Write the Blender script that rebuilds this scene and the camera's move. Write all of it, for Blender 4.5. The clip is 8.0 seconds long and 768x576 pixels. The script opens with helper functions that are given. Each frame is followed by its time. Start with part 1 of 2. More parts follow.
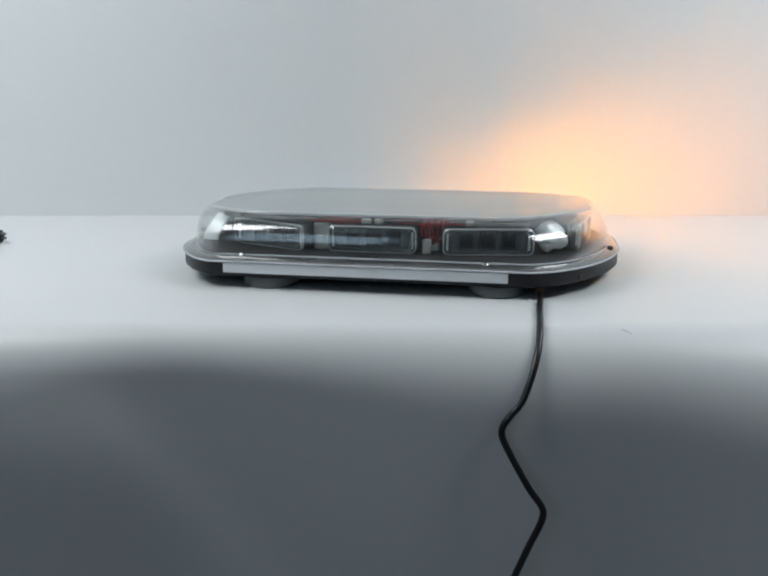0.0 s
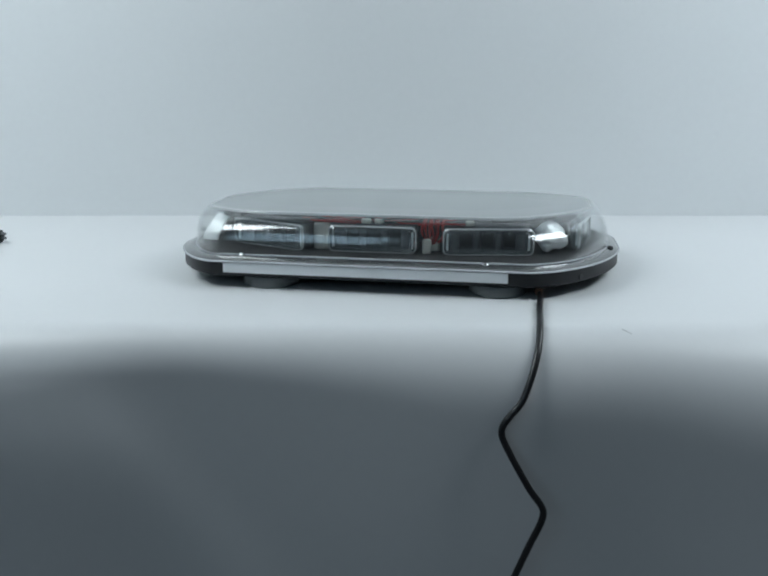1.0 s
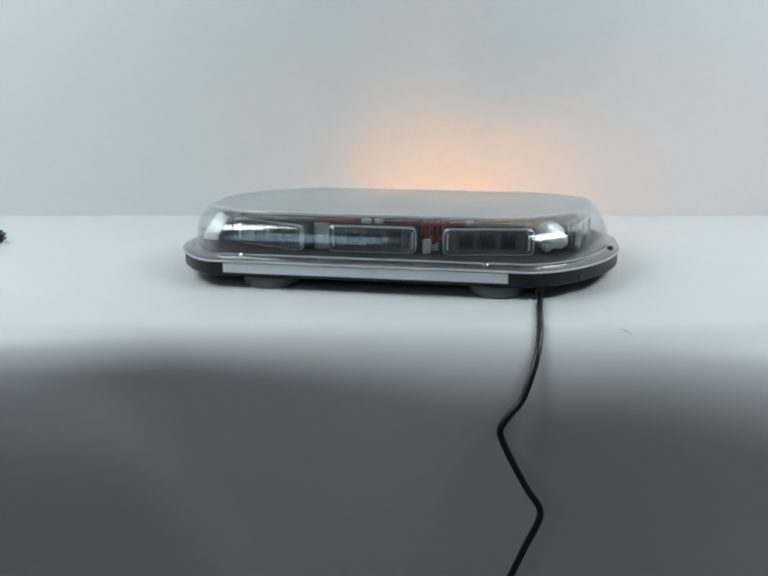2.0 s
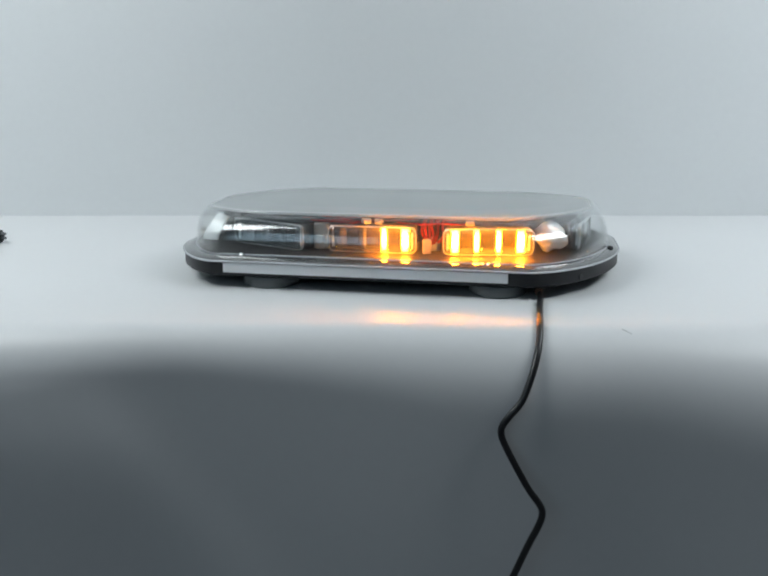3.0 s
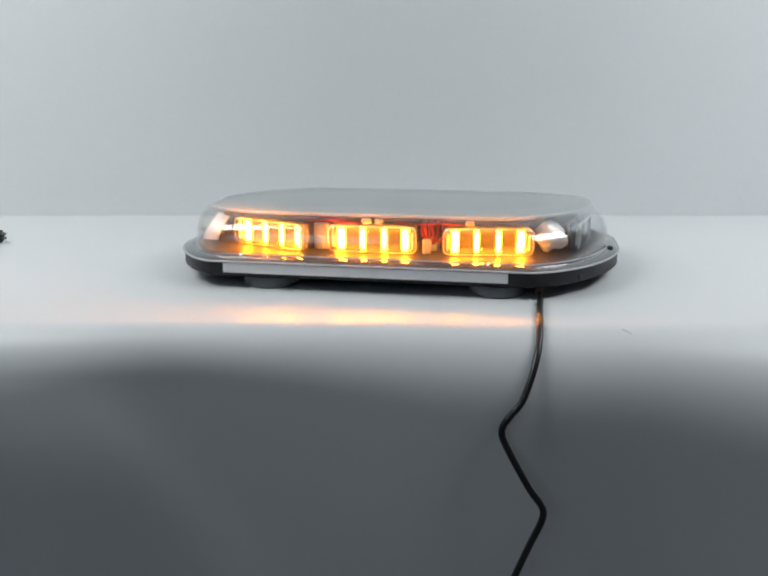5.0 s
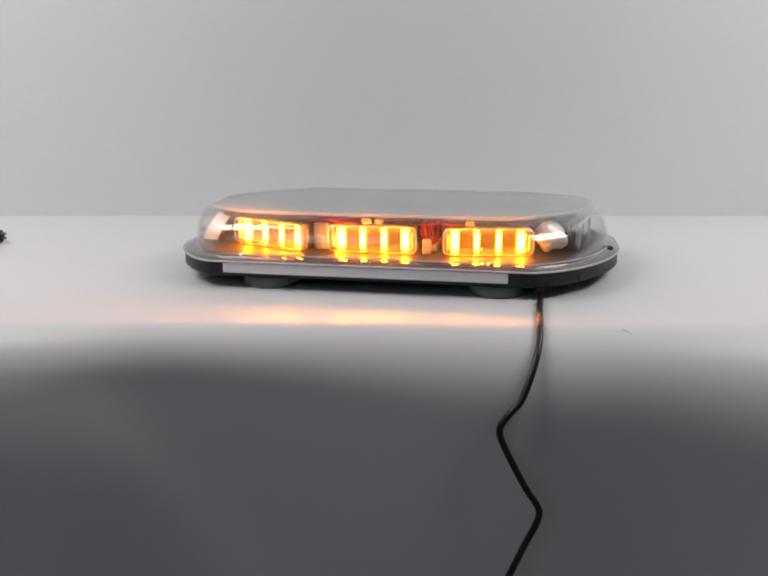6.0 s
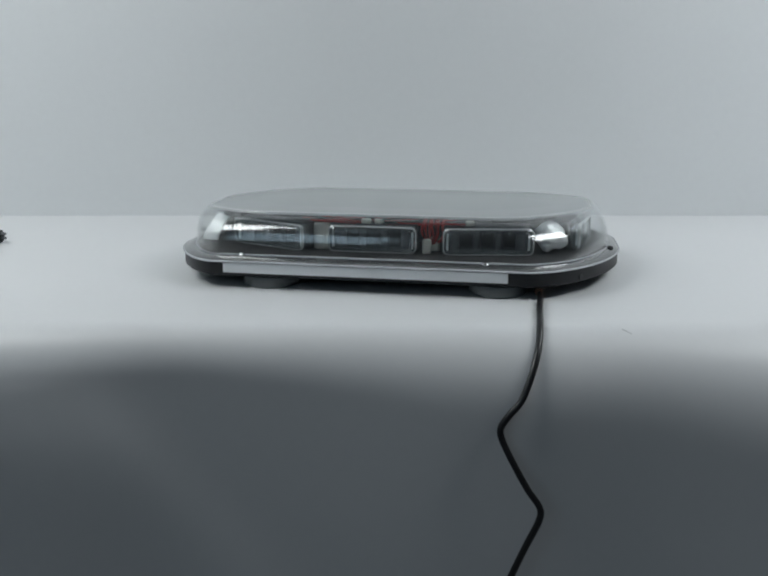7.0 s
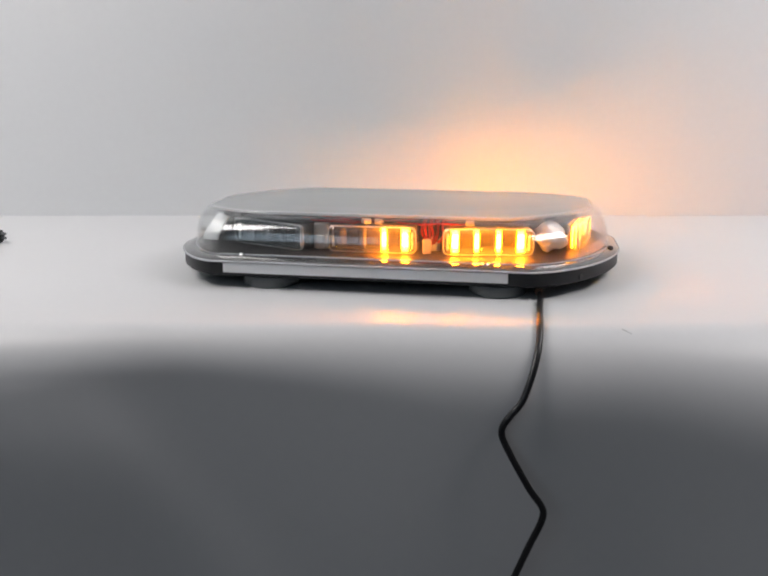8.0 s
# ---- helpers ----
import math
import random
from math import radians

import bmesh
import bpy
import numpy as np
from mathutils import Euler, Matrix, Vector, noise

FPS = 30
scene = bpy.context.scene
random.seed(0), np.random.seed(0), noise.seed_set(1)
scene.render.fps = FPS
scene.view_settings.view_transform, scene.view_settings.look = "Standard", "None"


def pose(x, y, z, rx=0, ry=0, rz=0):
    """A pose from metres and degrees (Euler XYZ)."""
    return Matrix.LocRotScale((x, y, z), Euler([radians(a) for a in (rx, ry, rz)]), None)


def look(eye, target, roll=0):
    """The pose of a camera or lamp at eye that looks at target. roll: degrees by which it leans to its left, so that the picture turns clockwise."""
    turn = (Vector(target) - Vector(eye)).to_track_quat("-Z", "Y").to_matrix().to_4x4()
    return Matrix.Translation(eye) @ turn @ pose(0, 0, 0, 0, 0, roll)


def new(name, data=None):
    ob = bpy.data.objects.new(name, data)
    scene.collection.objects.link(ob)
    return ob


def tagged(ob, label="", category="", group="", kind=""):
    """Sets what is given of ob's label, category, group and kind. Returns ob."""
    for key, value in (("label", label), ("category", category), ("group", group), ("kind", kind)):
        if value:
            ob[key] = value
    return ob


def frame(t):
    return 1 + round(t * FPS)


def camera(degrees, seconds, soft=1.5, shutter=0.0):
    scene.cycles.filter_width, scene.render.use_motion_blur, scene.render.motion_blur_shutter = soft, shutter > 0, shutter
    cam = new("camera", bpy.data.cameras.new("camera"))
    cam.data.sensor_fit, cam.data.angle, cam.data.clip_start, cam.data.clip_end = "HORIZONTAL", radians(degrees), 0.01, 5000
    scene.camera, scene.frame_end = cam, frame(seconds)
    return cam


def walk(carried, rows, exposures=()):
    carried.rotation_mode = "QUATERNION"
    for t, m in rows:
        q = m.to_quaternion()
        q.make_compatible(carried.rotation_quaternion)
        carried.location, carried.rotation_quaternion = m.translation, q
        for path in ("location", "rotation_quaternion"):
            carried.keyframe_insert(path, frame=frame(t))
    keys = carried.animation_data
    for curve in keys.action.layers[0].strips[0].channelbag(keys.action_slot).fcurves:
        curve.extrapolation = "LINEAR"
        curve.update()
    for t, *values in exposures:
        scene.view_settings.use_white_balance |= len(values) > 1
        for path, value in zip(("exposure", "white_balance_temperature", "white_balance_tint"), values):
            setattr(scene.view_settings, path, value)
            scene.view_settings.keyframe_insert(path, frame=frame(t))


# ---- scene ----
# The camera stands still on a tripod in front of the table.
CAM_EYE, CAM_PITCH = (0.0, 0.0, 0.1835), 15.13
cam = camera(49.52, 8.0, soft=2.2)
STILL = pose(*CAM_EYE, 90 - CAM_PITCH, 0, 0)
walk(cam, [(0.0, STILL), (8.0, STILL)],
     exposures=[(0.0, 0.0, 6350, 7), (0.6, 0.0, 6350, 7), (0.9, 0.0, 6020, 3), (1.7, 0.0, 6080, 3), (2.8, 0.0, 6250, 5), (4.7, 0.0, 6300, 5),
                (5.8, -0.14, 7000, 18), (6.1, -0.14, 7000, 18), (6.2, -0.24, 6650, 14), (6.6, -0.24, 6650, 14), (6.7, -0.04, 6550, 11), (6.9, -0.24, 6400, 7), (7.0, -0.24, 6400, 7), (7.1, -0.12, 6800, 17), (7.5, -0.10, 6900, 17), (8.0, -0.03, 6900, 16)])

# ---- world and lights ----
world = bpy.data.worlds.new("room_dark")
world.use_nodes = True
world.node_tree.nodes["Background"].inputs["Color"].default_value = (0.55, 0.62, 0.7, 1)
world.node_tree.nodes["Background"].inputs["Strength"].default_value = 0.05
scene.world = world


def area_lamp(name, eye, target, sx, sy, watts, colour):
    data = bpy.data.lights.new(name, "AREA")
    data.shape, data.size, data.size_y, data.energy, data.color = "RECTANGLE", sx, sy, watts, colour
    ob = new(name, data)
    ob.matrix_world = look(eye, target)
    return ob


# two overhead studio lamps, one to each side of the table
area_lamp("studio_lamp_west", (-0.75, 0.56, 0.80), (-0.35, 0.95, 0.1), 0.7, 0.30, 6.3, (0.95, 0.97, 0.98))
area_lamp("studio_lamp_east", (0.80, 0.56, 0.80), (0.40, 0.95, 0.1), 0.7, 0.30, 6.45, (0.95, 0.975, 1.0))


# unseen soft lamp behind the camera, added for the dome's reflection and front fill
area_lamp("front_fill", (-1.7, -2.25, 1.75), (0.0, 0.7, 0.0), 1.4, 1.6, 8.1, (0.62, 0.83, 1.0))


# ---- materials ----
def principled(name, colour, rough=0.5, metal=0.0, spec=0.5):
    m = bpy.data.materials.new(name)
    m.use_nodes = True
    b = m.node_tree.nodes["Principled BSDF"]
    b.inputs["Base Color"].default_value = (*colour, 1)
    b.inputs["Roughness"].default_value = rough
    b.inputs["Metallic"].default_value = metal
    b.inputs["Specular IOR Level"].default_value = spec
    return m


def worn(m, scale, amount, bump=0.0, fine=0.0):
    """Colour variation at two scales, and relief."""
    t = m.node_tree
    b = t.nodes["Principled BSDF"]
    col = b.inputs["Base Color"].default_value[:]
    co = t.nodes.new("ShaderNodeTexCoord")
    big, small = t.nodes.new("ShaderNodeTexNoise"), t.nodes.new("ShaderNodeTexNoise")
    big.inputs["Scale"].default_value, big.inputs["Detail"].default_value = scale, 3
    small.inputs["Scale"].default_value, small.inputs["Detail"].default_value = fine or scale * 14, 5
    for n in (big, small):
        t.links.new(co.outputs["Object"], n.inputs["Vector"])
    add = t.nodes.new("ShaderNodeMath")
    add.operation = "MULTIPLY_ADD"
    add.inputs[1].default_value = 0.4
    t.links.new(small.outputs["Fac"], add.inputs[0])
    t.links.new(big.outputs["Fac"], add.inputs[2])
    ramp = t.nodes.new("ShaderNodeMapRange")
    ramp.inputs["From Min"].default_value, ramp.inputs["From Max"].default_value = 0.4, 1.0
    ramp.inputs["To Min"].default_value, ramp.inputs["To Max"].default_value = 1 - amount, 1 + amount
    t.links.new(add.outputs[0], ramp.inputs["Value"])
    mul = t.nodes.new("ShaderNodeVectorMath")
    mul.operation = "SCALE"
    mul.inputs[0].default_value = col[:3]
    t.links.new(ramp.outputs[0], mul.inputs["Scale"])
    t.links.new(mul.outputs[0], b.inputs["Base Color"])
    if bump:
        bp = t.nodes.new("ShaderNodeBump")
        bp.inputs["Strength"].default_value, bp.inputs["Distance"].default_value = bump, 0.001
        t.links.new(small.outputs["Fac"], bp.inputs["Height"])
        t.links.new(bp.outputs[0], b.inputs["Normal"])
    return m


def clear_plastic(name, tint, rough, base_gloss, edge_gloss, haze, haze_colour=(0.8, 0.84, 0.86), bump=0.0, bump_scale=300, spread=0.4):
    """Clear moulded plastic: see-through, a gloss that grows towards the edges, and a little haze."""
    m = bpy.data.materials.new(name)
    m.use_nodes = True
    t = m.node_tree
    t.nodes.clear()
    out = t.nodes.new("ShaderNodeOutputMaterial")
    clear, gloss, milk = (t.nodes.new("ShaderNodeBsdf" + k) for k in ("Transparent", "Glossy", "Diffuse"))
    clear.inputs["Color"].default_value = (*tint, 1)
    gloss.inputs["Color"].default_value = (1, 1, 1, 1)
    gloss.inputs["Roughness"].default_value = rough
    milk.inputs["Color"].default_value = (*haze_colour, 1)
    lw = t.nodes.new("ShaderNodeLayerWeight")
    power = t.nodes.new("ShaderNodeMath")
    power.operation, power.inputs[1].default_value = "POWER", 4.0
    t.links.new(lw.outputs["Facing"], power.inputs[0])
    rng = t.nodes.new("ShaderNodeMapRange")
    rng.inputs["To Min"].default_value, rng.inputs["To Max"].default_value = base_gloss, edge_gloss
    t.links.new(power.outputs[0], rng.inputs["Value"])
    hazy, mix = t.nodes.new("ShaderNodeMixShader"), t.nodes.new("ShaderNodeMixShader")
    hazy.inputs[0].default_value = haze
    t.links.new(clear.outputs[0], hazy.inputs[1])
    through_milk, soft_mix = t.nodes.new("ShaderNodeBsdfTranslucent"), t.nodes.new("ShaderNodeMixShader")
    through_milk.inputs["Color"].default_value = (*haze_colour, 1)
    soft_mix.inputs[0].default_value = spread
    t.links.new(milk.outputs[0], soft_mix.inputs[1])
    t.links.new(through_milk.outputs[0], soft_mix.inputs[2])
    t.links.new(soft_mix.outputs[0], hazy.inputs[2])
    t.links.new(rng.outputs[0], mix.inputs[0])
    t.links.new(hazy.outputs[0], mix.inputs[1])
    t.links.new(gloss.outputs[0], mix.inputs[2])
    if bump:
        co, n, bp = t.nodes.new("ShaderNodeTexCoord"), t.nodes.new("ShaderNodeTexNoise"), t.nodes.new("ShaderNodeBump")
        n.inputs["Scale"].default_value = bump_scale
        bp.inputs["Strength"].default_value, bp.inputs["Distance"].default_value = bump, 0.001
        t.links.new(co.outputs["Object"], n.inputs["Vector"])
        t.links.new(n.outputs["Fac"], bp.inputs["Height"])
        t.links.new(bp.outputs[0], gloss.inputs["Normal"])
    t.links.new(mix.outputs[0], out.inputs["Surface"])
    return m


def glowing(name, colour, strength):
    m = principled(name, (0.8, 0.5, 0.1), 0.3)
    b = m.node_tree.nodes["Principled BSDF"]
    b.inputs["Emission Color"].default_value = (*colour, 1)
    b.inputs["Emission Strength"].default_value = strength
    return m


WALL = worn(principled("wall_paint", (0.74, 0.76, 0.77), 0.75, spec=0.3), 2.2, 0.03, 0.05, 120)
TABLE = worn(principled("table_sheet", (0.71, 0.72, 0.73), 0.42, spec=0.45), 3.5, 0.025, 0.03, 160)
ROOM = worn(principled("room_paint", (0.33, 0.34, 0.35), 0.8), 1.5, 0.08)
FLOOR = worn(principled("floor_vinyl", (0.2, 0.2, 0.21), 0.6), 2.0, 0.15)
BLACK = worn(principled("black_plastic", (0.016, 0.017, 0.019), 0.42, spec=0.32), 30, 0.2, 0.1, 600)
PLATE = worn(principled("base_plate_plastic", (0.055, 0.053, 0.053), 0.5, spec=0.22), 25, 0.15, 0.12, 700)
FLANGE = worn(principled("flange_plastic", (0.05, 0.051, 0.053), 0.08, spec=0.9), 20, 0.12)
FLANGE.node_tree.nodes["Principled BSDF"].inputs["Coat Weight"].default_value = 1.0
FLANGE.node_tree.nodes["Principled BSDF"].inputs["Coat Roughness"].default_value = 0.05
# edge highlights of the clear flange, put into a pale grey
EDGE_SHINE = principled("edge_shine", (0.55, 0.57, 0.6), 0.2, spec=0.8)
STRIP = worn(principled("white_strip", (0.72, 0.74, 0.76), 0.4), 40, 0.03, 0.05, 500)
RUBBER = worn(principled("grey_rubber", (0.13, 0.14, 0.145), 0.55), 40, 0.15, 0.1, 500)
STEEL = principled("steel", (0.6, 0.61, 0.62), 0.25, metal=1.0)
BOARD = worn(principled("led_board", (0.035, 0.036, 0.04), 0.3), 80, 0.2)
CELL = principled("led_cell", (0.012, 0.013, 0.015), 0.25)
LED_OFF = principled("led_dark", (0.17, 0.172, 0.185), 0.2)
LED_ON = glowing("led_amber", (1.0, 0.25, 0.006), 400.0)
# weak orange glow beside each core, put in for the bloom around it
LED_HALO = glowing("led_amber_halo", (1.0, 0.19, 0.0), 4.0)
LED_REAR = glowing("led_amber_rear", (1.0, 0.28, 0.0), 1300.0)
LED_CORNER = glowing("led_amber_corner", (1.0, 0.30, 0.0), 1750.0)
LED_LEFT = glowing("led_amber_left", (1.0, 0.26, 0.0), 1100.0)
LED_END = glowing("led_amber_end", (1.0, 0.24, 0.006), 300.0)
FOIL = worn(principled("white_foil", (0.93, 0.94, 0.95), 0.35, metal=0.15, spec=0.9), 90, 0.04, 0.2, 400)
CREAM = principled("cream_plastic", (0.82, 0.79, 0.72), 0.45)
RED = principled("red_wire", (0.62, 0.028, 0.025), 0.3)
WIRE = principled("black_wire", (0.018, 0.018, 0.02), 0.35)
CABLE = worn(principled("cable_sheath", (0.014, 0.014, 0.016), 0.32), 60, 0.2, 0.1, 900)
BRASS = principled("cable_gland", (0.2, 0.09, 0.05), 0.4)
BOX = worn(principled("driver_box", (0.03, 0.03, 0.033), 0.5), 60, 0.15)
DOME = clear_plastic("clear_dome", (0.97, 0.98, 0.98), 0.11, 0.08, 0.78, 0.014, bump=0.10, bump_scale=45)
LENS = clear_plastic("clear_lens", (0.9, 0.93, 0.94), 0.13, 0.07, 0.65, 0.034, bump=0.12, bump_scale=260)
BEZEL = clear_plastic("hazy_lens_frame", (0.85, 0.88, 0.9), 0.14, 0.12, 0.6, 0.13, bump=0.1, bump_scale=400)
# the light line round the dome top, put into a milky near-white
TOP_SHINE = clear_plastic("top_edge_shine", (0.9, 0.92, 0.93), 0.1, 0.12, 0.7, 0.5, (0.9, 0.92, 0.93))
# highlights on the lens covers' edges, put into a hazy near-white
LENS_SHINE = clear_plastic("lens_shine", (0.92, 0.94, 0.95), 0.08, 0.2, 0.8, 0.6, (0.95, 0.96, 0.97))
FROST = clear_plastic("frosted_top", (0.8, 0.82, 0.83), 0.2, 0.06, 0.8, 0.6, (0.71, 0.73, 0.75), 0.15, 700, spread=0.47)


# ---- helpers ----
def part(name, bm, material, parent=None, label="", m=None, smooth=False):
    """Link a bmesh as one mesh object under a thing or a part."""
    me = bpy.data.meshes.new(name)
    bmesh.ops.recalc_face_normals(bm, faces=bm.faces)
    if smooth:
        for f in bm.faces:
            f.smooth = True
    bm.to_mesh(me)
    if smooth:
        me.set_sharp_from_angle(angle=radians(38))
    bm.free()
    for mat in material if isinstance(material, (list, tuple)) else [material]:
        me.materials.append(mat)
    ob = new(name, me)
    if parent:
        ob.parent = parent
    if m is not None:
        ob.matrix_basis = m
    return tagged(ob, label)


def outline(length, width, rx, ry, n=14, power=2.0):
    """A rounded rectangle, counter-clockwise from the right."""
    pts = []
    for sx, sy, a0 in ((1, 1, 0), (-1, 1, 90), (-1, -1, 180), (1, -1, 270)):
        for i in range(n + 1):
            a = radians(a0 + 90 * i / n)
            c, s = math.cos(a), math.sin(a)
            c, s = math.copysign(abs(c) ** (2 / power), c), math.copysign(abs(s) ** (2 / power), s)
            pts.append((sx * (length / 2 - rx) + rx * c, sy * (width / 2 - ry) + ry * s))
    return pts


def loft(rings, bottom=True, top=True):
    """rings: lists of (x, y, z) with the same count."""
    bm = bmesh.new()
    rows = [[bm.verts.new(p) for p in r] for r in rings]
    n = len(rows[0])
    for a, b in zip(rows, rows[1:]):
        for i in range(n):
            bm.faces.new((a[i], a[(i + 1) % n], b[(i + 1) % n], b[i]))
    if bottom:
        bm.faces.new(rows[0][::-1])
    if top:
        bm.faces.new(rows[-1])
    return bm


def box(x0, x1, y0, y1, z0, z1, bevel=0.0, segments=2):
    bm = bmesh.new()
    bmesh.ops.create_cube(bm, size=1)
    for v in bm.verts:
        v.co = ((x0 + x1) / 2 + v.co.x * (x1 - x0), (y0 + y1) / 2 + v.co.y * (y1 - y0), (z0 + z1) / 2 + v.co.z * (z1 - z0))
    if bevel:
        bmesh.ops.bevel(bm, geom=bm.edges[:], offset=bevel, segments=segments, affect="EDGES", profile=0.5)
    return bm


def turned(profile, n=28, axis="z"):
    """A body of revolution from (radius, height) pairs."""
    rings = []
    for r, h in profile:
        ring = []
        for i in range(n):
            a = 2 * math.pi * i / n
            p = (r * math.cos(a), r * math.sin(a), h)
            ring.append(p if axis == "z" else (p[2], p[0], p[1]))
        rings.append(ring)
    return loft(rings)


def tube(points, radius, sides=8, steps=6):
    """A smooth wire through the given points."""
    p = [Vector(q) for q in points]
    line = []
    for i in range(len(p) - 1):
        a, b, c, d = p[max(i - 1, 0)], p[i], p[i + 1], p[min(i + 2, len(p) - 1)]
        for k in range(steps):
            t = k / steps
            line.append(0.5 * (2 * b + (c - a) * t + (2 * a - 5 * b + 4 * c - d) * t * t + (3 * b - a - 3 * c + d) * t ** 3))
    line.append(p[-1])
    rings, side = [], None
    for i, q in enumerate(line):
        way = (line[min(i + 1, len(line) - 1)] - line[max(i - 1, 0)]).normalized()
        ref = side if side is not None else (Vector((1, 0, 0)) if abs(way.x) < 0.8 else Vector((0, 0, 1)))
        side = (ref - way * ref.dot(way)).normalized()
        up = way.cross(side)
        rings.append([tuple(q + radius * (math.cos(2 * math.pi * j / sides) * side + math.sin(2 * math.pi * j / sides) * up)) for j in range(sides)])
    return loft(rings)


# ---- room ----
WALL_Y, FLOOR_Z, CEIL_Z = 1.025, -0.75, 2.35
TABLE_TOP_Y = 0.585


def setting(name, bm, material, label, category=""):
    return tagged(part(name, bm, material), label, category, kind="structure")


setting("floor", box(-3, 3, -3, WALL_Y + 0.1, FLOOR_Z - 0.1, FLOOR_Z), FLOOR, "dark grey vinyl floor below the table", "floor")
setting("ceiling", box(-3, 3, -3, WALL_Y + 0.1, CEIL_Z, CEIL_Z + 0.1), ROOM, "plain grey ceiling above the table", "ceiling")
setting("wall_north", box(-3, 3, WALL_Y, WALL_Y + 0.1, FLOOR_Z, CEIL_Z), WALL, "plain white painted wall behind the table", "wall")
setting("wall_south", box(-3, 3, -3.1, -3, FLOOR_Z, CEIL_Z), ROOM, "plain grey wall of the room", "wall")
setting("wall_west", box(-3.1, -3, -3, WALL_Y, FLOOR_Z, CEIL_Z), ROOM, "plain grey wall of the room", "wall")
setting("wall_east", box(3, 3.1, -3, WALL_Y, FLOOR_Z, CEIL_Z), ROOM, "plain grey wall of the room", "wall")


def smooth_step(x, a, b):
    u = min(1.0, max(0.0, (x - a) / (b - a)))
    return u * u * (3 - 2 * u)


def front_profile(x):
    """The sheet's run over the front edge at x: a bend that is tight near the table's middle left and ever wider to both sides, then the drop."""
    ease = 0.55 + 0.53 * smooth_step(x, -0.16, 0.13) + 0.75 * smooth_step(x, 0.15, 0.36) + 0.28 * smooth_step(-x, 0.15, 0.30)
    power = 1.45 + 0.35 * smooth_step(x, -0.12, 0.02)
    y, z, out = TABLE_TOP_Y, 0.0, []
    for k in range(BEND_STEPS):
        # the sheet bends quickly at first, then ever more slowly
        a = radians(90) * (1 - (1 - (k + 0.5) / BEND_STEPS) ** power)
        y, z = y - 0.085 * ease / BEND_STEPS * math.cos(a), z - 0.085 * ease / BEND_STEPS * math.sin(a)
        out.append((y, z))
    return out + [(y, z + (FLOOR_Z - z) * (k / 24) ** 1.5) for k in range(1, 25)]


def folded(x, y, z):
    """The hanging front's shallow waves, and one slanting fold."""
    drop = min(1.0, max(0.0, -z - 0.02) / 0.15)
    y += 0.007 * drop * (noise.noise((x * 4.0 + 0.4, z * 4.0, 4.0)) + 0.25 * noise.noise((x * 9.0, z * 6.0, 1.0)))
    across = (x + 0.158) * 0.81 + (z + 0.105) * 0.58
    return y - 0.0042 * min(1.0, max(0.0, -z - 0.035) / 0.05) * smooth_step(-across, -0.026, 0.026)


BEND_STEPS = 40


def make_table():
    """A white-covered table: level top, softly bent front edge, and a hanging front with shallow folds."""
    table = tagged(new("table"), "table under a smooth white sheet hanging over its front edge", "table")
    xs = [-2.4 + 0.05 * i for i in range(36)] + [-0.6 + 0.0125 * i for i in range(97)] + [0.65 + 0.05 * i for i in range(36)]

    def sheet(name, first):
        bm = bmesh.new()
        rows = []
        for x in xs:
            run = front_profile(x)
            y1, z1 = run[BEND_STEPS - 1]
            if first:
                pts = [(WALL_Y - 0.0004, 0.0), (0.8, 0.0), (TABLE_TOP_Y, 0.0)] + run[:BEND_STEPS]
                back = [(y1 + 0.02, z1), (TABLE_TOP_Y + 0.04, -0.04), (WALL_Y - 0.0004, -0.04)]
            else:
                pts = run[BEND_STEPS - 1:]
                back = [(y1 + 0.02, FLOOR_Z), (y1 + 0.02, z1)]
            rows.append([bm.verts.new((x, folded(x, y, z), z)) for y, z in pts] + [bm.verts.new((x, y, z)) for y, z in back])
        for a, b in zip(rows, rows[1:]):
            for i in range(len(a)):
                j = (i + 1) % len(a)
                bm.faces.new((a[i], a[j], b[j], b[i]))
        bm.faces.new(rows[0])
        bm.faces.new(rows[-1][::-1])
        return part(name, bm, TABLE, table, smooth=True)

    sheet("tabletop", True)
    sheet("front_panel", False)


make_table()

# a hair-thin scratch on the table's front bend
sc = part("scratch", tube([(0.1719, 0.5726, -0.0021), (0.1778, 0.568, -0.0043)], 0.00022, 5, 3), principled("scratch_grey", (0.3, 0.3, 0.31), 0.6))
tagged(sc, "fine grey scratch in the white table sheet", "scratch")

# ---- light bar ----
BAR = pose(0.0111, 0.7604, 0.0, 0, 0, -9.25)
bar = new("light_bar")
bar.matrix_world = BAR
tagged(bar, "low amber warning light bar with clear dome on magnetic feet", "light bar")

Z_FLOOR = 0.0265
PLAN_X, PLAN_Y = 0.0060, 0.0029
LONG, DEEP, PLAN = 0.3918, 0.2153, 1.64


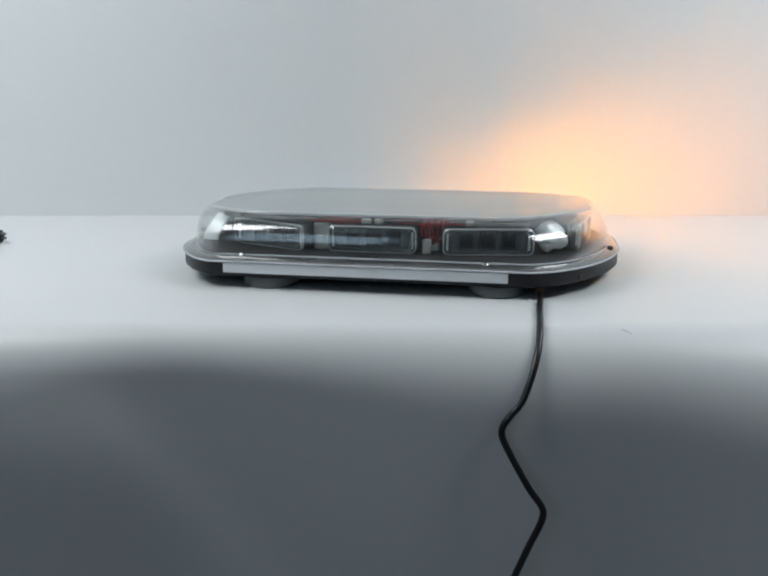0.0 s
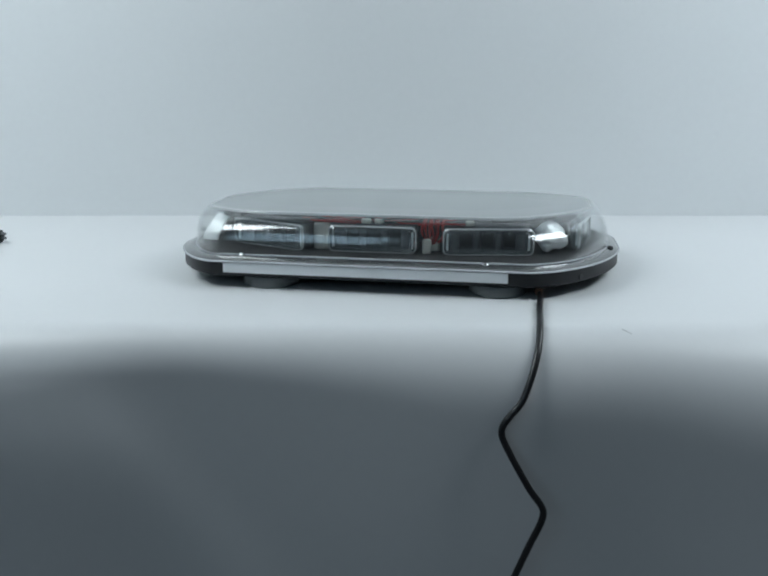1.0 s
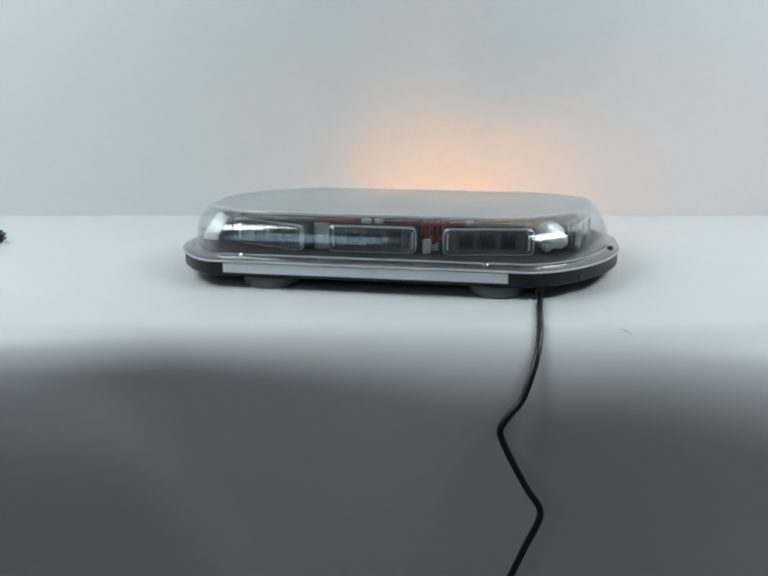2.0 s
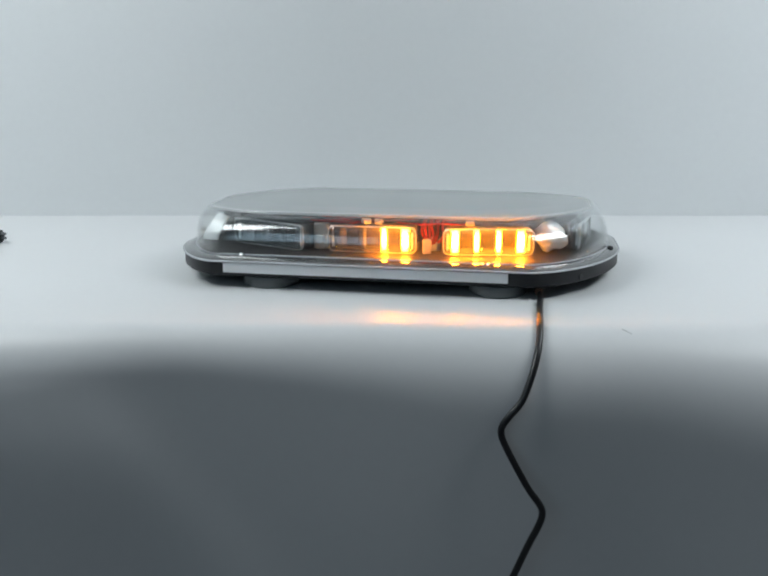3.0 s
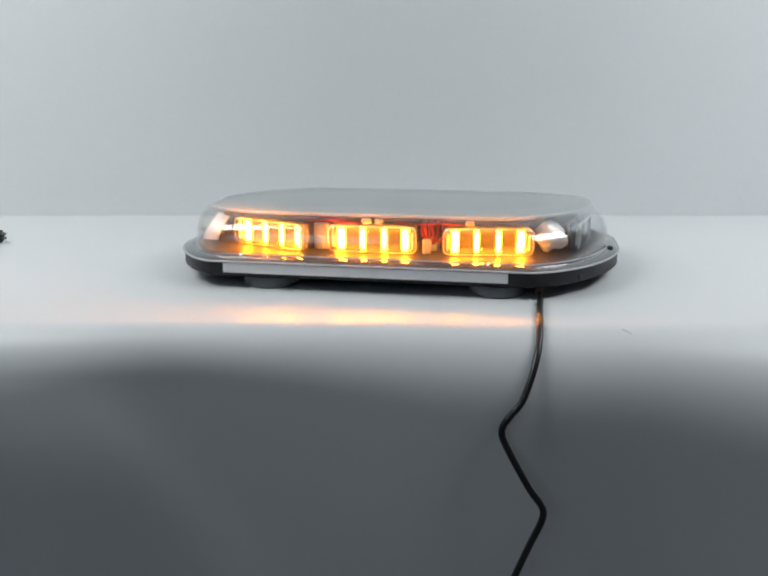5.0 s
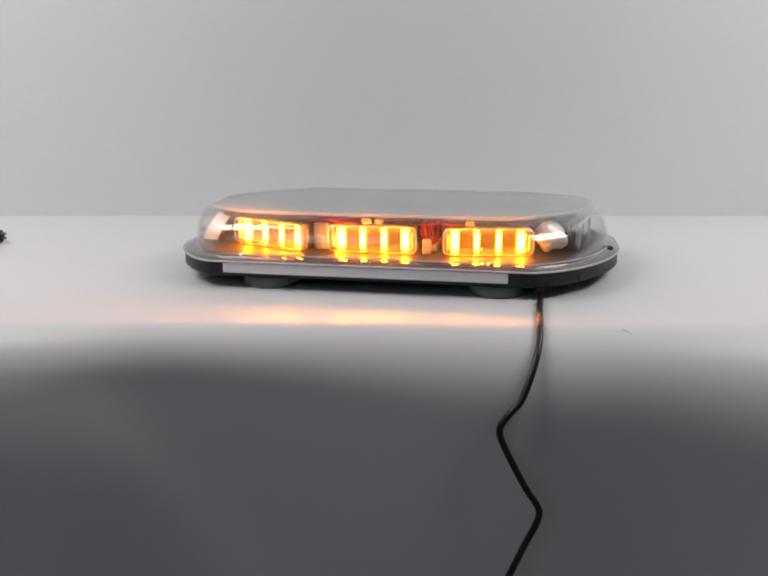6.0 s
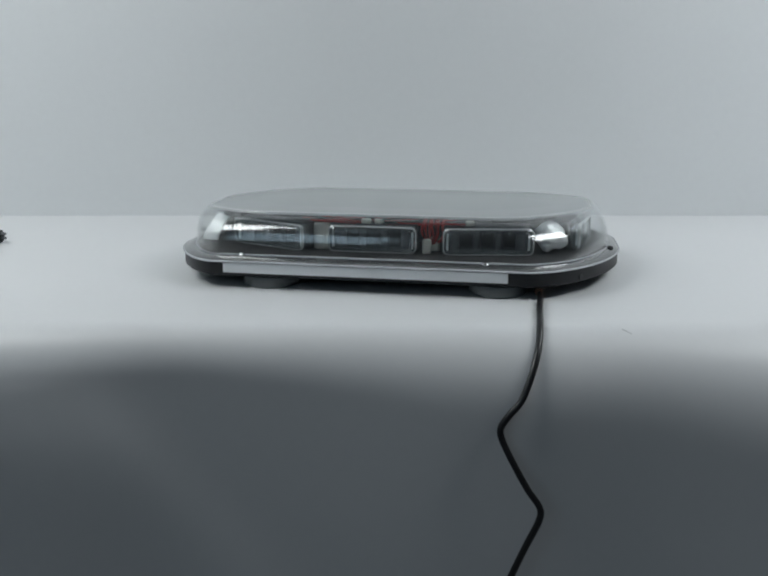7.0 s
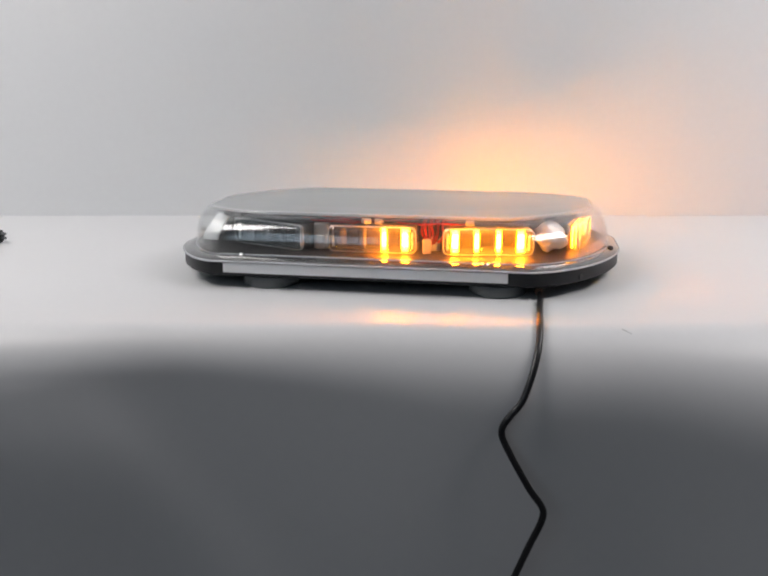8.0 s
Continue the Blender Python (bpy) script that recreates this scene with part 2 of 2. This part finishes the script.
def plan(length, width, tight, wide, z, power, n=16):
    """The bar's outline at height z: one diagonal pair of corners is tighter than the other."""
    pts = []
    for sx, sy, a0, (rx, ry) in ((1, 1, 0, tight), (-1, 1, 90, wide), (-1, -1, 180, tight), (1, -1, 270, wide)):
        rx, ry = min(rx, length / 2 - 0.001), min(ry, width / 2 - 0.0005)
        for i in range(n + 1):
            a = radians(a0 + 90 * i / n)
            c, s = math.cos(a), math.sin(a)
            c, s = math.copysign(abs(c) ** (2 / power), c), math.copysign(abs(s) ** (2 / power), s)
            pts.append((PLAN_X + sx * (length / 2 - rx) + rx * c, PLAN_Y + sy * (width / 2 - ry) + ry * s, z))
    return pts


def ring(inset, z, n=16):
    """The bar's plan drawn in by inset, at height z."""
    k = inset * 0.8
    return plan(LONG - 2 * inset, DEEP - 2 * inset, (0.0499 - k, 0.0711 - k), (0.0821 - k, 0.1071 - k), z, PLAN, n)


def dome_ring(f, z, off=0.0):
    """The dome's plan at height z: f runs from its foot (0) to its flat top (1)."""
    def mix(a, b):
        return a + (b - a) * f
    return plan(mix(0.3708, 0.3378) - 2 * off, mix(0.1903, 0.1481) - 2 * off, (mix(0.044, 0.0585), mix(0.064, 0.029)), (mix(0.074, 0.0783), mix(0.095, 0.0735)), z, mix(1.64, 1.42))


part("base", loft([ring(0.026, 0.0058), ring(0.017, 0.0068), ring(0.006, 0.0094), ring(0.002, 0.0110), ring(0.001, 0.0120), ring(0.001, 0.0222)]), BLACK, bar, "black plastic lower tray", smooth=True)
part("flange", loft([ring(0.0012, 0.0222), ring(0.0004, 0.0226), ring(0.0004, 0.0236), ring(0.0025, 0.0248), ring(0.009, Z_FLOOR), ring(0.013, Z_FLOOR)]), FLANGE, bar, "glossy dark rim of the dome", smooth=True)
part("rim", loft([ring(0.0004, 0.0223), ring(-0.0004, 0.0226), ring(-0.0004, 0.0236), ring(0.0006, 0.0240)], False, False), EDGE_SHINE, bar, "pale ring put in for the highlight on the flange edge", smooth=True)
part("base_plate", loft([ring(0.0125, Z_FLOOR + 0.0002), ring(0.0125, Z_FLOOR + 0.0012)]), PLATE, bar, "matt dark grey inner plate")


def make_dome():
    prof = [(0.0, 0.0270), (0.035, 0.0360), (0.12, 0.0440), (0.30, 0.0510), (0.58, 0.0563), (0.77, 0.0585), (1.0, 0.0600)]

    def shell(off):
        return [dome_ring(f, z - (off * 0.6 if z > 0.05 else 0), off) for f, z in prof]
    part("dome", loft(shell(0.0) + shell(0.0018)[::-1], False, False), DOME, bar, "clear see-through plastic dome wall", smooth=True)
    top = dome_ring(0.99, 0.0586)
    part("dome_top", loft([top, dome_ring(0.99, 0.0600), dome_ring(1.0, 0.0606, 0.0025), dome_ring(1.0, 0.0610, 0.03)]), FROST, bar, "grey frosted flat top of the dome", smooth=False)
    part("top_highlight", loft([dome_ring(0.99, 0.0582, -0.0006), dome_ring(0.99, 0.0596, -0.0006), dome_ring(0.99, 0.0604), dome_ring(1.0, 0.0607, 0.0025)], False, False), TOP_SHINE, bar, "pale ring put in for the highlight round the dome top", smooth=True)
    # the highlight along the dome's base is drawn as a pale ring
    part("foot_highlight", loft([dome_ring(0.0, 0.0264, -0.0007), dome_ring(0.0, 0.0271, -0.0007), dome_ring(0.0, 0.0276, 0.0001)], False, False), EDGE_SHINE, bar, "pale ring put in for the highlight where dome meets flange", smooth=True)


make_dome()


def front_strip():
    """The white strip follows the front of the tray."""
    pts = sorted(p[:2] for p in ring(0.0007, 0, 48) if p[1] < 0)
    x0, x1 = -0.131, 0.1055

    def y_at(x):
        for a, b in zip(pts, pts[1:]):
            if a[0] <= x <= b[0]:
                return a[1] + (b[1] - a[1]) * (x - a[0]) / (b[0] - a[0] + 1e-9)
        return pts[-1][1]
    bm = bmesh.new()
    rows = []
    for i in range(61):
        x = x0 + (x1 - x0) * i / 60
        y = y_at(x)
        rows.append([bm.verts.new(p) for p in ((x, y - 0.0006, 0.0138), (x, y - 0.0006, 0.0219), (x, y + 0.0010, 0.0219), (x, y + 0.0010, 0.0138))])
    for a, b in zip(rows, rows[1:]):
        for k in range(4):
            bm.faces.new((a[k], a[(k + 1) % 4], b[(k + 1) % 4], b[k]))
    bm.faces.new(rows[0])
    bm.faces.new(rows[-1][::-1])
    part("strip", bm, STRIP, bar, "plain white strip stuck along the front edge")


front_strip()

FOOT = [(0.0225, 0.0), (0.0240, 0.0012), (0.0240, 0.0050), (0.0228, 0.0090), (0.0150, 0.0098)]
for fx, fy in ((-0.097, -0.078), (0.097, -0.078), (-0.097, 0.078), (0.097, 0.078)):
    part("magnetic_foot", turned(FOOT), RUBBER, bar, "round grey rubber magnetic foot", pose(fx, fy, 0), smooth=True)

SCREW = [(0.0030, 0.0), (0.0032, 0.0012), (0.0022, 0.0022), (0.0008, 0.0026)]
for sx, sy in ((-0.118, -0.0915), (0.087, -0.0955), (0.1925, -0.012), (-0.087, 0.0955), (0.122, 0.0900), (-0.1925, 0.012)):
    part("screw", turned(SCREW, 12), BLACK if abs(sx) > 0.19 else STEEL, bar, "small black screw" if abs(sx) > 0.19 else "small steel screw", pose(sx, sy, 0.0255))
def tray_spot(x):
    """A place on the front of the tray, and the turn of its face there."""
    pts = sorted(p[:2] for p in ring(0.001, 0, 48) if p[1] < 0)
    a, b = next((a, b) for a, b in zip(pts, pts[1:]) if a[0] <= x <= b[0] and b[0] - a[0] > 1e-6)
    return a[1] + (b[1] - a[1]) * (x - a[0]) / (b[0] - a[0]), math.degrees(math.atan2(b[1] - a[1], b[0] - a[0]))


hole_y, hole_turn = tray_spot(0.1640)
part("drain_hole", turned([(0.0025, -0.0008), (0.0025, 0.0007)], 14), WIRE, bar, "small dark hole in the tray", pose(0.1640, hole_y, 0.0152, 90, 0, hole_turn))

LEDS = {}


def led(module, x, r, z0, z1, name):
    """An LED lens that turns its glowing face out of the board, and back into it."""
    n = 24
    bm = turned([(r * 0.86, z0), (r, z0 + 0.0008), (r, z1 - 0.0008), (r * 0.86, z1)], n)
    bm.faces.ensure_lookup_table()
    for f in bm.faces:
        c = f.calc_center_median()
        side = math.degrees(math.atan2(abs(c.x), -c.y))
        if abs(f.normal.z) < 0.9 and math.hypot(c.x, c.y) > r * 0.5 and side < 72:
            f.material_index = 1 if side < 38 else 2
    glow = {"rear_right": LED_CORNER, "end_left": LED_LEFT, "end_right": LED_END, "rear_left": LED_REAR, "rear_mid_a": LED_REAR, "rear_mid_b": LED_REAR}.get(name, LED_ON)
    ob = part("led", bm, [LED_OFF, glow, LED_HALO], module, "vertical amber LED lens")
    LEDS.setdefault(name, []).append((ob, x))
    return ob


def led_module(x, y, turn, names, width=0.078, bars=((-0.0275, 0.0042), (-0.0092, 0.0028), (0.0092, 0.0028), (0.0275, 0.0042))):
    """A lamp head: dark box, board with dark cells, four LEDs, clear lens. It faces -y in its own space."""
    h = width / 2
    m = pose(x, y, Z_FLOOR + 0.0012, 0, 0, turn)
    body = part("led_module", box(-h + 0.002, h - 0.002, 0.0, 0.016, 0.0005, 0.0235, 0.0012), BOARD, bar, "LED lamp head with a clear lens", m)
    edges = [b[0] for b in bars]
    for a, b in zip(edges, edges[1:]):
        part("cell", box(a + 0.0042, b - 0.0042, -0.0009, 0.0005, 0.0062, 0.0180, 0.0003, 1), CELL, body, "black cell between the LEDs")
    part("cover", box(-h, h, -0.0105, 0.0040, 0.0, 0.0242, 0.0085, 5), LENS, body, "clear ribbed lens cover", smooth=True)
    frame_bm = bmesh.new()
    outer, slot = outline(width - 0.004, 0.0215, 0.004, 0.004, 4), outline(width - 0.017, 0.0125, 0.002, 0.002, 4)
    rows = [[frame_bm.verts.new((px, py, pz)) for px, pz in ring_pts] for ring_pts, py in ((outer, -0.0062), (slot, -0.0062), (slot, -0.0044), (outer, -0.0044))]
    n = len(rows[0])
    for k in range(4):
        a, b = rows[k], rows[(k + 1) % 4]
        for i in range(n):
            frame_bm.faces.new((a[i], a[(i + 1) % n], b[(i + 1) % n], b[i]))
    part("bezel", frame_bm, BEZEL, body, "hazy clear frame round the lens slot", pose(0, 0, 0.0117))
    # a pale ring stands in for the highlight round the cover's front
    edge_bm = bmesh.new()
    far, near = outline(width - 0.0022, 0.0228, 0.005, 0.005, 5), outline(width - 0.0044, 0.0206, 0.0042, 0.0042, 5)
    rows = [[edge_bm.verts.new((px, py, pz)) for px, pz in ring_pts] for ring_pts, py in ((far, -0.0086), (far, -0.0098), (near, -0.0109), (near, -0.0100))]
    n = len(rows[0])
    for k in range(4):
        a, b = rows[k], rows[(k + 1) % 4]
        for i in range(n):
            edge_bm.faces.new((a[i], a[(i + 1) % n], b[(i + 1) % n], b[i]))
    part("cover_highlight", edge_bm, LENS_SHINE, body, "bright ring put in for the highlight on the lens cover", pose(0, 0, 0.0121), smooth=True)
    # white slivers added for the glints at the lens ends
    for lug in (-1, 1):
        part("glint_sliver", box(lug * (h - 0.0050) - 0.0008, lug * (h - 0.0050) + 0.0008, -0.0080, -0.0066, 0.0045, 0.0185, 0.0003, 1), FOIL, body, "small white sliver put in for a glint")
    for sx, sz in ((-1, 0.0048), (1, 0.0048), (1, 0.0190)):
        part("rivet", turned([(0.0013, 0.0), (0.0011, 0.0006), (0.0005, 0.0010)], 8), STEEL, body, "tiny bright rivet", pose(sx * (h - 0.0075), -0.0102, sz, 90, 0, 0), smooth=True)
    # plate and fins added only to narrow the glow on the wall
    if names[0].startswith("rear") or names[0] == "end_left":
        beam_hood = {"rear_right": 0.027, "end_left": 0.014}.get(names[0], 0.033)
        part("beam_hood", box(-h + 0.006, h - 0.006, -beam_hood, 0.0, 0.0214, 0.0221, 0.0002, 1), BOARD, body, "thin dark plate added to cut the upward light")
        for bx in edges + [edges[-1] + 0.0183]:
            part("beam_fin", box(bx - 0.0097, bx - 0.0087, -0.0036, 0.0004, 0.0012, 0.0222), BOARD, body, "thin dark fin added to narrow the LED light")
    for (bx, r), nm in zip(bars, names):
        led(body, bx, r, 0.0018, 0.0205, nm)
    return body


led_module(-0.0995, -0.0560, -22, ["front_left"] * 4)
led_module(-0.0095, -0.0650, 0, ["front_mid_a", "front_mid_a", "front_mid_b", "front_mid_b"])
led_module(0.0868, -0.0605, 8, ["front_right"] * 4)
led_module(0.1220, 0.0470, 180 - 47, ["rear_right"] * 4)
led_module(0.0100, 0.0370, 180 - 30, ["rear_mid_b", "rear_mid_b", "rear_mid_a", "rear_mid_a"])
led_module(-0.0880, 0.0340, 180 - 9, ["rear_left"] * 4)
END = ((-0.0160, 0.0032), (0.0, 0.0028), (0.0160, 0.0032))
led_module(0.1600, -0.012, 76, ["end_right"] * 3, 0.054, END)
led_module(-0.1480, 0.004, -109, ["end_left"] * 3, 0.054, END)


def foil(x, y, turn, w, h, depth, lean, seed):
    """A crumpled lump of foil, faceted, wider than deep."""
    bm = bmesh.new()
    bmesh.ops.create_icosphere(bm, subdivisions=3, radius=1.0)
    for v in bm.verts:
        d = v.co.normalized()
        k = 0.86 + 0.30 * noise.noise(d * 1.5 + Vector((seed, 0, 0))) + 0.16 * abs(noise.noise(d * 3.4 + Vector((0, seed, 0))))
        v.co = (d.x * k * w / 2, d.y * k * depth / 2, (d.z * k + 1) * h / 2)
    part("foil", bm, FOIL, bar, "crumpled white reflective foil", pose(x, y, Z_FLOOR + 0.0018, lean, 0, turn))


foil(0.1415, -0.0500, 22, 0.034, 0.029, 0.018, -28, 3.0)


def foil_tab(x, y, turn, w, h, lean):
    """A smooth tab of foil, folded along its height, with thickness."""
    bm = bmesh.new()
    prof = [(-w / 2, 0.003), (-w / 6, 0.0), (w / 2, 0.0045)]
    rows = []
    for k in range(7):
        z = h * k / 6
        taper = 1.0 - 0.25 * k / 6
        bow = 0.002 * math.sin(math.pi * k / 6)
        front = [(px * taper, py - bow, z) for px, py in prof]
        rows.append(front + [(px, py + 0.0012, z) for px, py, z in reversed(front)])
    for p in rows:
        p[:] = [bm.verts.new(q) for q in p]
    for a, b in zip(rows, rows[1:]):
        for i in range(6):
            bm.faces.new((a[i], a[(i + 1) % 6], b[(i + 1) % 6], b[i]))
    bm.faces.new(rows[0][::-1])
    bm.faces.new(rows[-1])
    part("foil", bm, FOIL, bar, "folded tab of white reflective foil", pose(x, y, Z_FLOOR + 0.0016, lean, 0, turn))


foil_tab(-0.1690, -0.0410, -34, 0.020, 0.028, -38)
part("connector", box(-0.0085, 0.0085, -0.004, 0.004, 0, 0.0225, 0.002), CREAM, bar, "pale cream plastic connector block", pose(-0.0570, -0.0600, Z_FLOOR + 0.0012, 0, 0, -10))

# driver box, plugs and wiring between the lamp heads
part("driver_box", box(-0.055, 0.05, -0.024, 0.012, Z_FLOOR + 0.0012, 0.044, 0.002), BOX, bar, "dark driver box")
for px, py, pz, rz in ((0.0365, -0.068, 0.0280, 12), (0.0425, -0.056, 0.0280, -20), (-0.0160, -0.064, 0.0515, 35), (0.072, -0.064, 0.0520, 4), (-0.0565, -0.063, 0.0280, -8), (-0.005, -0.063, 0.0515, 70)):
    part("wire_plug", box(-0.0037, 0.0037, -0.003, 0.003, 0, 0.012 if pz < 0.04 else 0.004, 0.0008, 1), CREAM, bar, "cream plastic wire plug", pose(px, py, pz, 0, 0, rz))
rng = random.Random(5)
for k in range(16):
    red = k % 3 != 2
    x = -0.085 + rng.random() * 0.05
    x1 = 0.02 + rng.random() * 0.085
    y0, z0 = -0.060 + rng.random() * 0.022, 0.0512 + rng.random() * 0.0038
    pts = [(x, y0, z0)]
    for j in range(1, 6):
        pts.append((x + (x1 - x) * j / 6, y0 + (rng.random() - 0.5) * 0.020, min(0.0560, z0 + (rng.random() - 0.5) * 0.005)))
    pts.append((x1, y0 + 0.004, z0 - 0.001))
    part("wire", tube(pts, 0.0008, 6, 5), RED if red else WIRE, bar, "thin red wire" if red else "thin black wire", smooth=True)
for k in range(12):
    x = 0.031 + 0.0017 * k
    pts = [(x, -0.040, 0.0545), (x + 0.002 * (rng.random() - 0.5), -0.056 - 0.006 * rng.random(), 0.051), (x + 0.004 * (rng.random() - 0.5), -0.062, 0.042), (0.040, -0.056, 0.0315)]
    part("wire", tube(pts, 0.0010, 6, 5), RED if k % 3 else WIRE, bar, "thin red wire" if k % 3 else "thin black wire", smooth=True)

# ---- power cable ----
CABLE_TOP = [(0.122, 0.68, 0.0115), (0.1268, 0.6532, 0.0028), (0.1187, 0.6084, 0.0028), (0.1132, 0.5757, 0.0014), (0.1108, 0.5624, -0.0054)]
CABLE_HANG = [(0.1108, 0.5624, -0.0054), (0.1086, 0.5542, -0.0117), (0.1049, 0.5462, -0.0215), (0.1007, 0.5406, -0.0321), (0.0951, 0.5365, -0.0439), (0.0877, 0.535, -0.0527), (0.0828, 0.5343, -0.0598), (0.0816, 0.5336, -0.0658), (0.084, 0.5323, -0.073), (0.0917, 0.5292, -0.0879), (0.1015, 0.5258, -0.105), (0.1085, 0.5239, -0.1146), (0.111, 0.5228, -0.1209), (0.1091, 0.5217, -0.1295), (0.1025, 0.5213, -0.1448), (0.0958, 0.522, -0.163), (0.087, 0.5227, -0.1877), (0.0776, 0.5238, -0.2194)]
cable = new("power_cable")
tagged(cable, "thin black power cable hanging over the table's front edge", "cable")
gland = part("gland", turned([(0.0030, -0.006), (0.0030, 0.0), (0.0034, 0.001), (0.0034, 0.004), (0.0029, 0.005)], 14), BRASS, cable, "dull brown cable gland", pose(0.1262, 0.6560, 0.0036, 84, 0, -8))
CABLE_R = 0.0025
lead = part("lead", tube(CABLE_TOP, CABLE_R, 10, 6), CABLE, cable, smooth=True)
hang = part("hanging_lead", tube([(x - CABLE_TOP[-1][0], y - CABLE_TOP[-1][1], z - CABLE_TOP[-1][2]) for x, y, z in CABLE_HANG], CABLE_R, 10, 6), CABLE, cable, smooth=True, m=pose(*CABLE_TOP[-1]))

# ---- loose plug at the table's far side ----
plug = new("loose_plug")
plug.matrix_world = pose(-0.4025, 0.860, 0.0075, 0, 0, -8)
tagged(plug, "small black plug with two pins lying on the white table", "plug")
part("body", turned([(0.0030, -0.034), (0.0050, -0.030), (0.0070, -0.022), (0.0074, -0.004), (0.0066, -0.0006), (0.0040, 0.0)], 20, "x"), BLACK, plug)
for z in (0.0026, -0.0018):
    part("pin", turned([(0.0016, -0.001), (0.0016, 0.0045), (0.0009, 0.0055)], 10, "x"), RUBBER, plug, "short grey metal pin", pose(0, 0, z))
part("cord", tube([(-0.033, 0, 0), (-0.06, 0.004, -0.003), (-0.12, -0.01, -0.0048), (-0.22, 0.02, -0.0048)], 0.0026, 8, 5), CABLE, plug, smooth=True)


# ---- what moves ----
OFF = 172.0
# each lamp's flashes: from, to, and how far the LED faces are turned away
FLASH = {
    "rear_right": [(0.0, 0.0, 0), (0.7, 0.7, 0), (2.1, 2.1, 0), (2.8, 2.8, 50), (5.2, 5.6, 0), (6.2, 6.6, 0), (7.6, 7.6, 74), (7.7, 7.7, 0), (7.8, 7.8, 74), (7.9, 7.9, 0), (8.0, 8.0, 74)],
    "rear_mid_a": [(0.1, 0.1, 0), (0.8, 0.8, 0), (2.0, 2.0, 0), (5.2, 5.6, 0), (6.2, 6.6, 0), (7.1, 7.1, 0), (7.2, 7.2, 50), (7.3, 7.3, 0), (7.4, 7.4, 50), (7.5, 7.5, 0)],
    "rear_mid_b": [(1.3, 1.3, 0), (2.7, 2.7, 0), (5.2, 5.6, 0), (6.2, 6.6, 0), (7.6, 7.6, 74), (7.7, 7.7, 0), (7.8, 7.8, 74), (7.9, 7.9, 0), (8.0, 8.0, 74)],
    "rear_left": [(1.2, 1.2, 0), (1.9, 1.9, 0), (2.6, 2.6, 0), (5.2, 5.6, 0), (6.2, 6.6, 0), (7.1, 7.1, 0), (7.2, 7.2, 50), (7.3, 7.3, 0), (7.4, 7.4, 50), (7.5, 7.5, 0)],
    "front_left": [(1.7, 1.7, 0), (2.4, 2.4, 0), (4.8, 5.1, 0), (5.7, 6.1, 0), (6.7, 6.8, 0), (7.1, 7.5, 0)],
    "front_mid_a": [(0.4, 0.4, 0), (4.8, 5.1, 0), (5.7, 6.1, 0), (6.7, 6.8, 0), (7.1, 7.5, 0)],
    "front_mid_b": [(1.6, 1.6, 0), (2.3, 2.3, 0), (3.0, 3.0, 0), (4.8, 5.1, 0), (5.7, 6.1, 0), (6.7, 6.8, 0), (7.6, 8.0, 0)],
    "front_right": [(0.5, 0.5, 0), (3.0, 3.0, 0), (4.8, 5.1, 0), (5.7, 6.1, 0), (6.7, 6.8, 0), (7.6, 8.0, 0)],
    "end_right": [(0.6, 0.6, 0), (2.2, 2.2, 0), (2.9, 2.9, 0), (4.0, 4.4, 0), (7.6, 8.0, 0)],
    "end_left": [(1.8, 1.8, 0), (2.5, 2.5, 0), (3.4, 3.4, 80), (3.5, 3.5, 95), (3.6, 3.9, 0), (4.5, 4.6, 0), (7.1, 7.5, 0)],
}
CABLE_SWAY = [(0, -0.35), (0.5, 0.17), (1, -0.35), (1.5, 0.7), (3, 0.0), (3.5, -0.35), (4, 0.52), (4.5, -0.88), (6, 1.05), (6.5, 0.0), (7, 0.52), (7.5, 0.17), (8, -0.35)]


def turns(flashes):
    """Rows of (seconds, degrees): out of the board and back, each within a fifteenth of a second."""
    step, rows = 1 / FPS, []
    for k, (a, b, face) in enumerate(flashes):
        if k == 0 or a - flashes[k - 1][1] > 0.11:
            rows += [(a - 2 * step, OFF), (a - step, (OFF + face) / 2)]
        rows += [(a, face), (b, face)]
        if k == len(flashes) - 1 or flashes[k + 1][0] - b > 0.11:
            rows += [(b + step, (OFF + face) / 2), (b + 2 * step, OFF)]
    clean = []
    for t, d in rows:
        if t < -1e-6 or t > 8 + 1e-6:
            continue
        if clean and t - clean[-1][0] < step / 2:
            continue
        clean.append((t, d))
    if clean[0][0] > 0.01:
        clean.insert(0, (0.0, OFF))
    if clean[-1][0] < 7.99:
        clean.append((8.0, OFF))
    return clean


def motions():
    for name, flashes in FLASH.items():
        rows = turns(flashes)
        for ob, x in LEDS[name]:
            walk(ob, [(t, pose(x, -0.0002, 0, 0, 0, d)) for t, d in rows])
    x, y, z = CABLE_TOP[-1]
    walk(hang, [(t, pose(x, y, z, 0, d, 0)) for t, d in CABLE_SWAY])


motions()
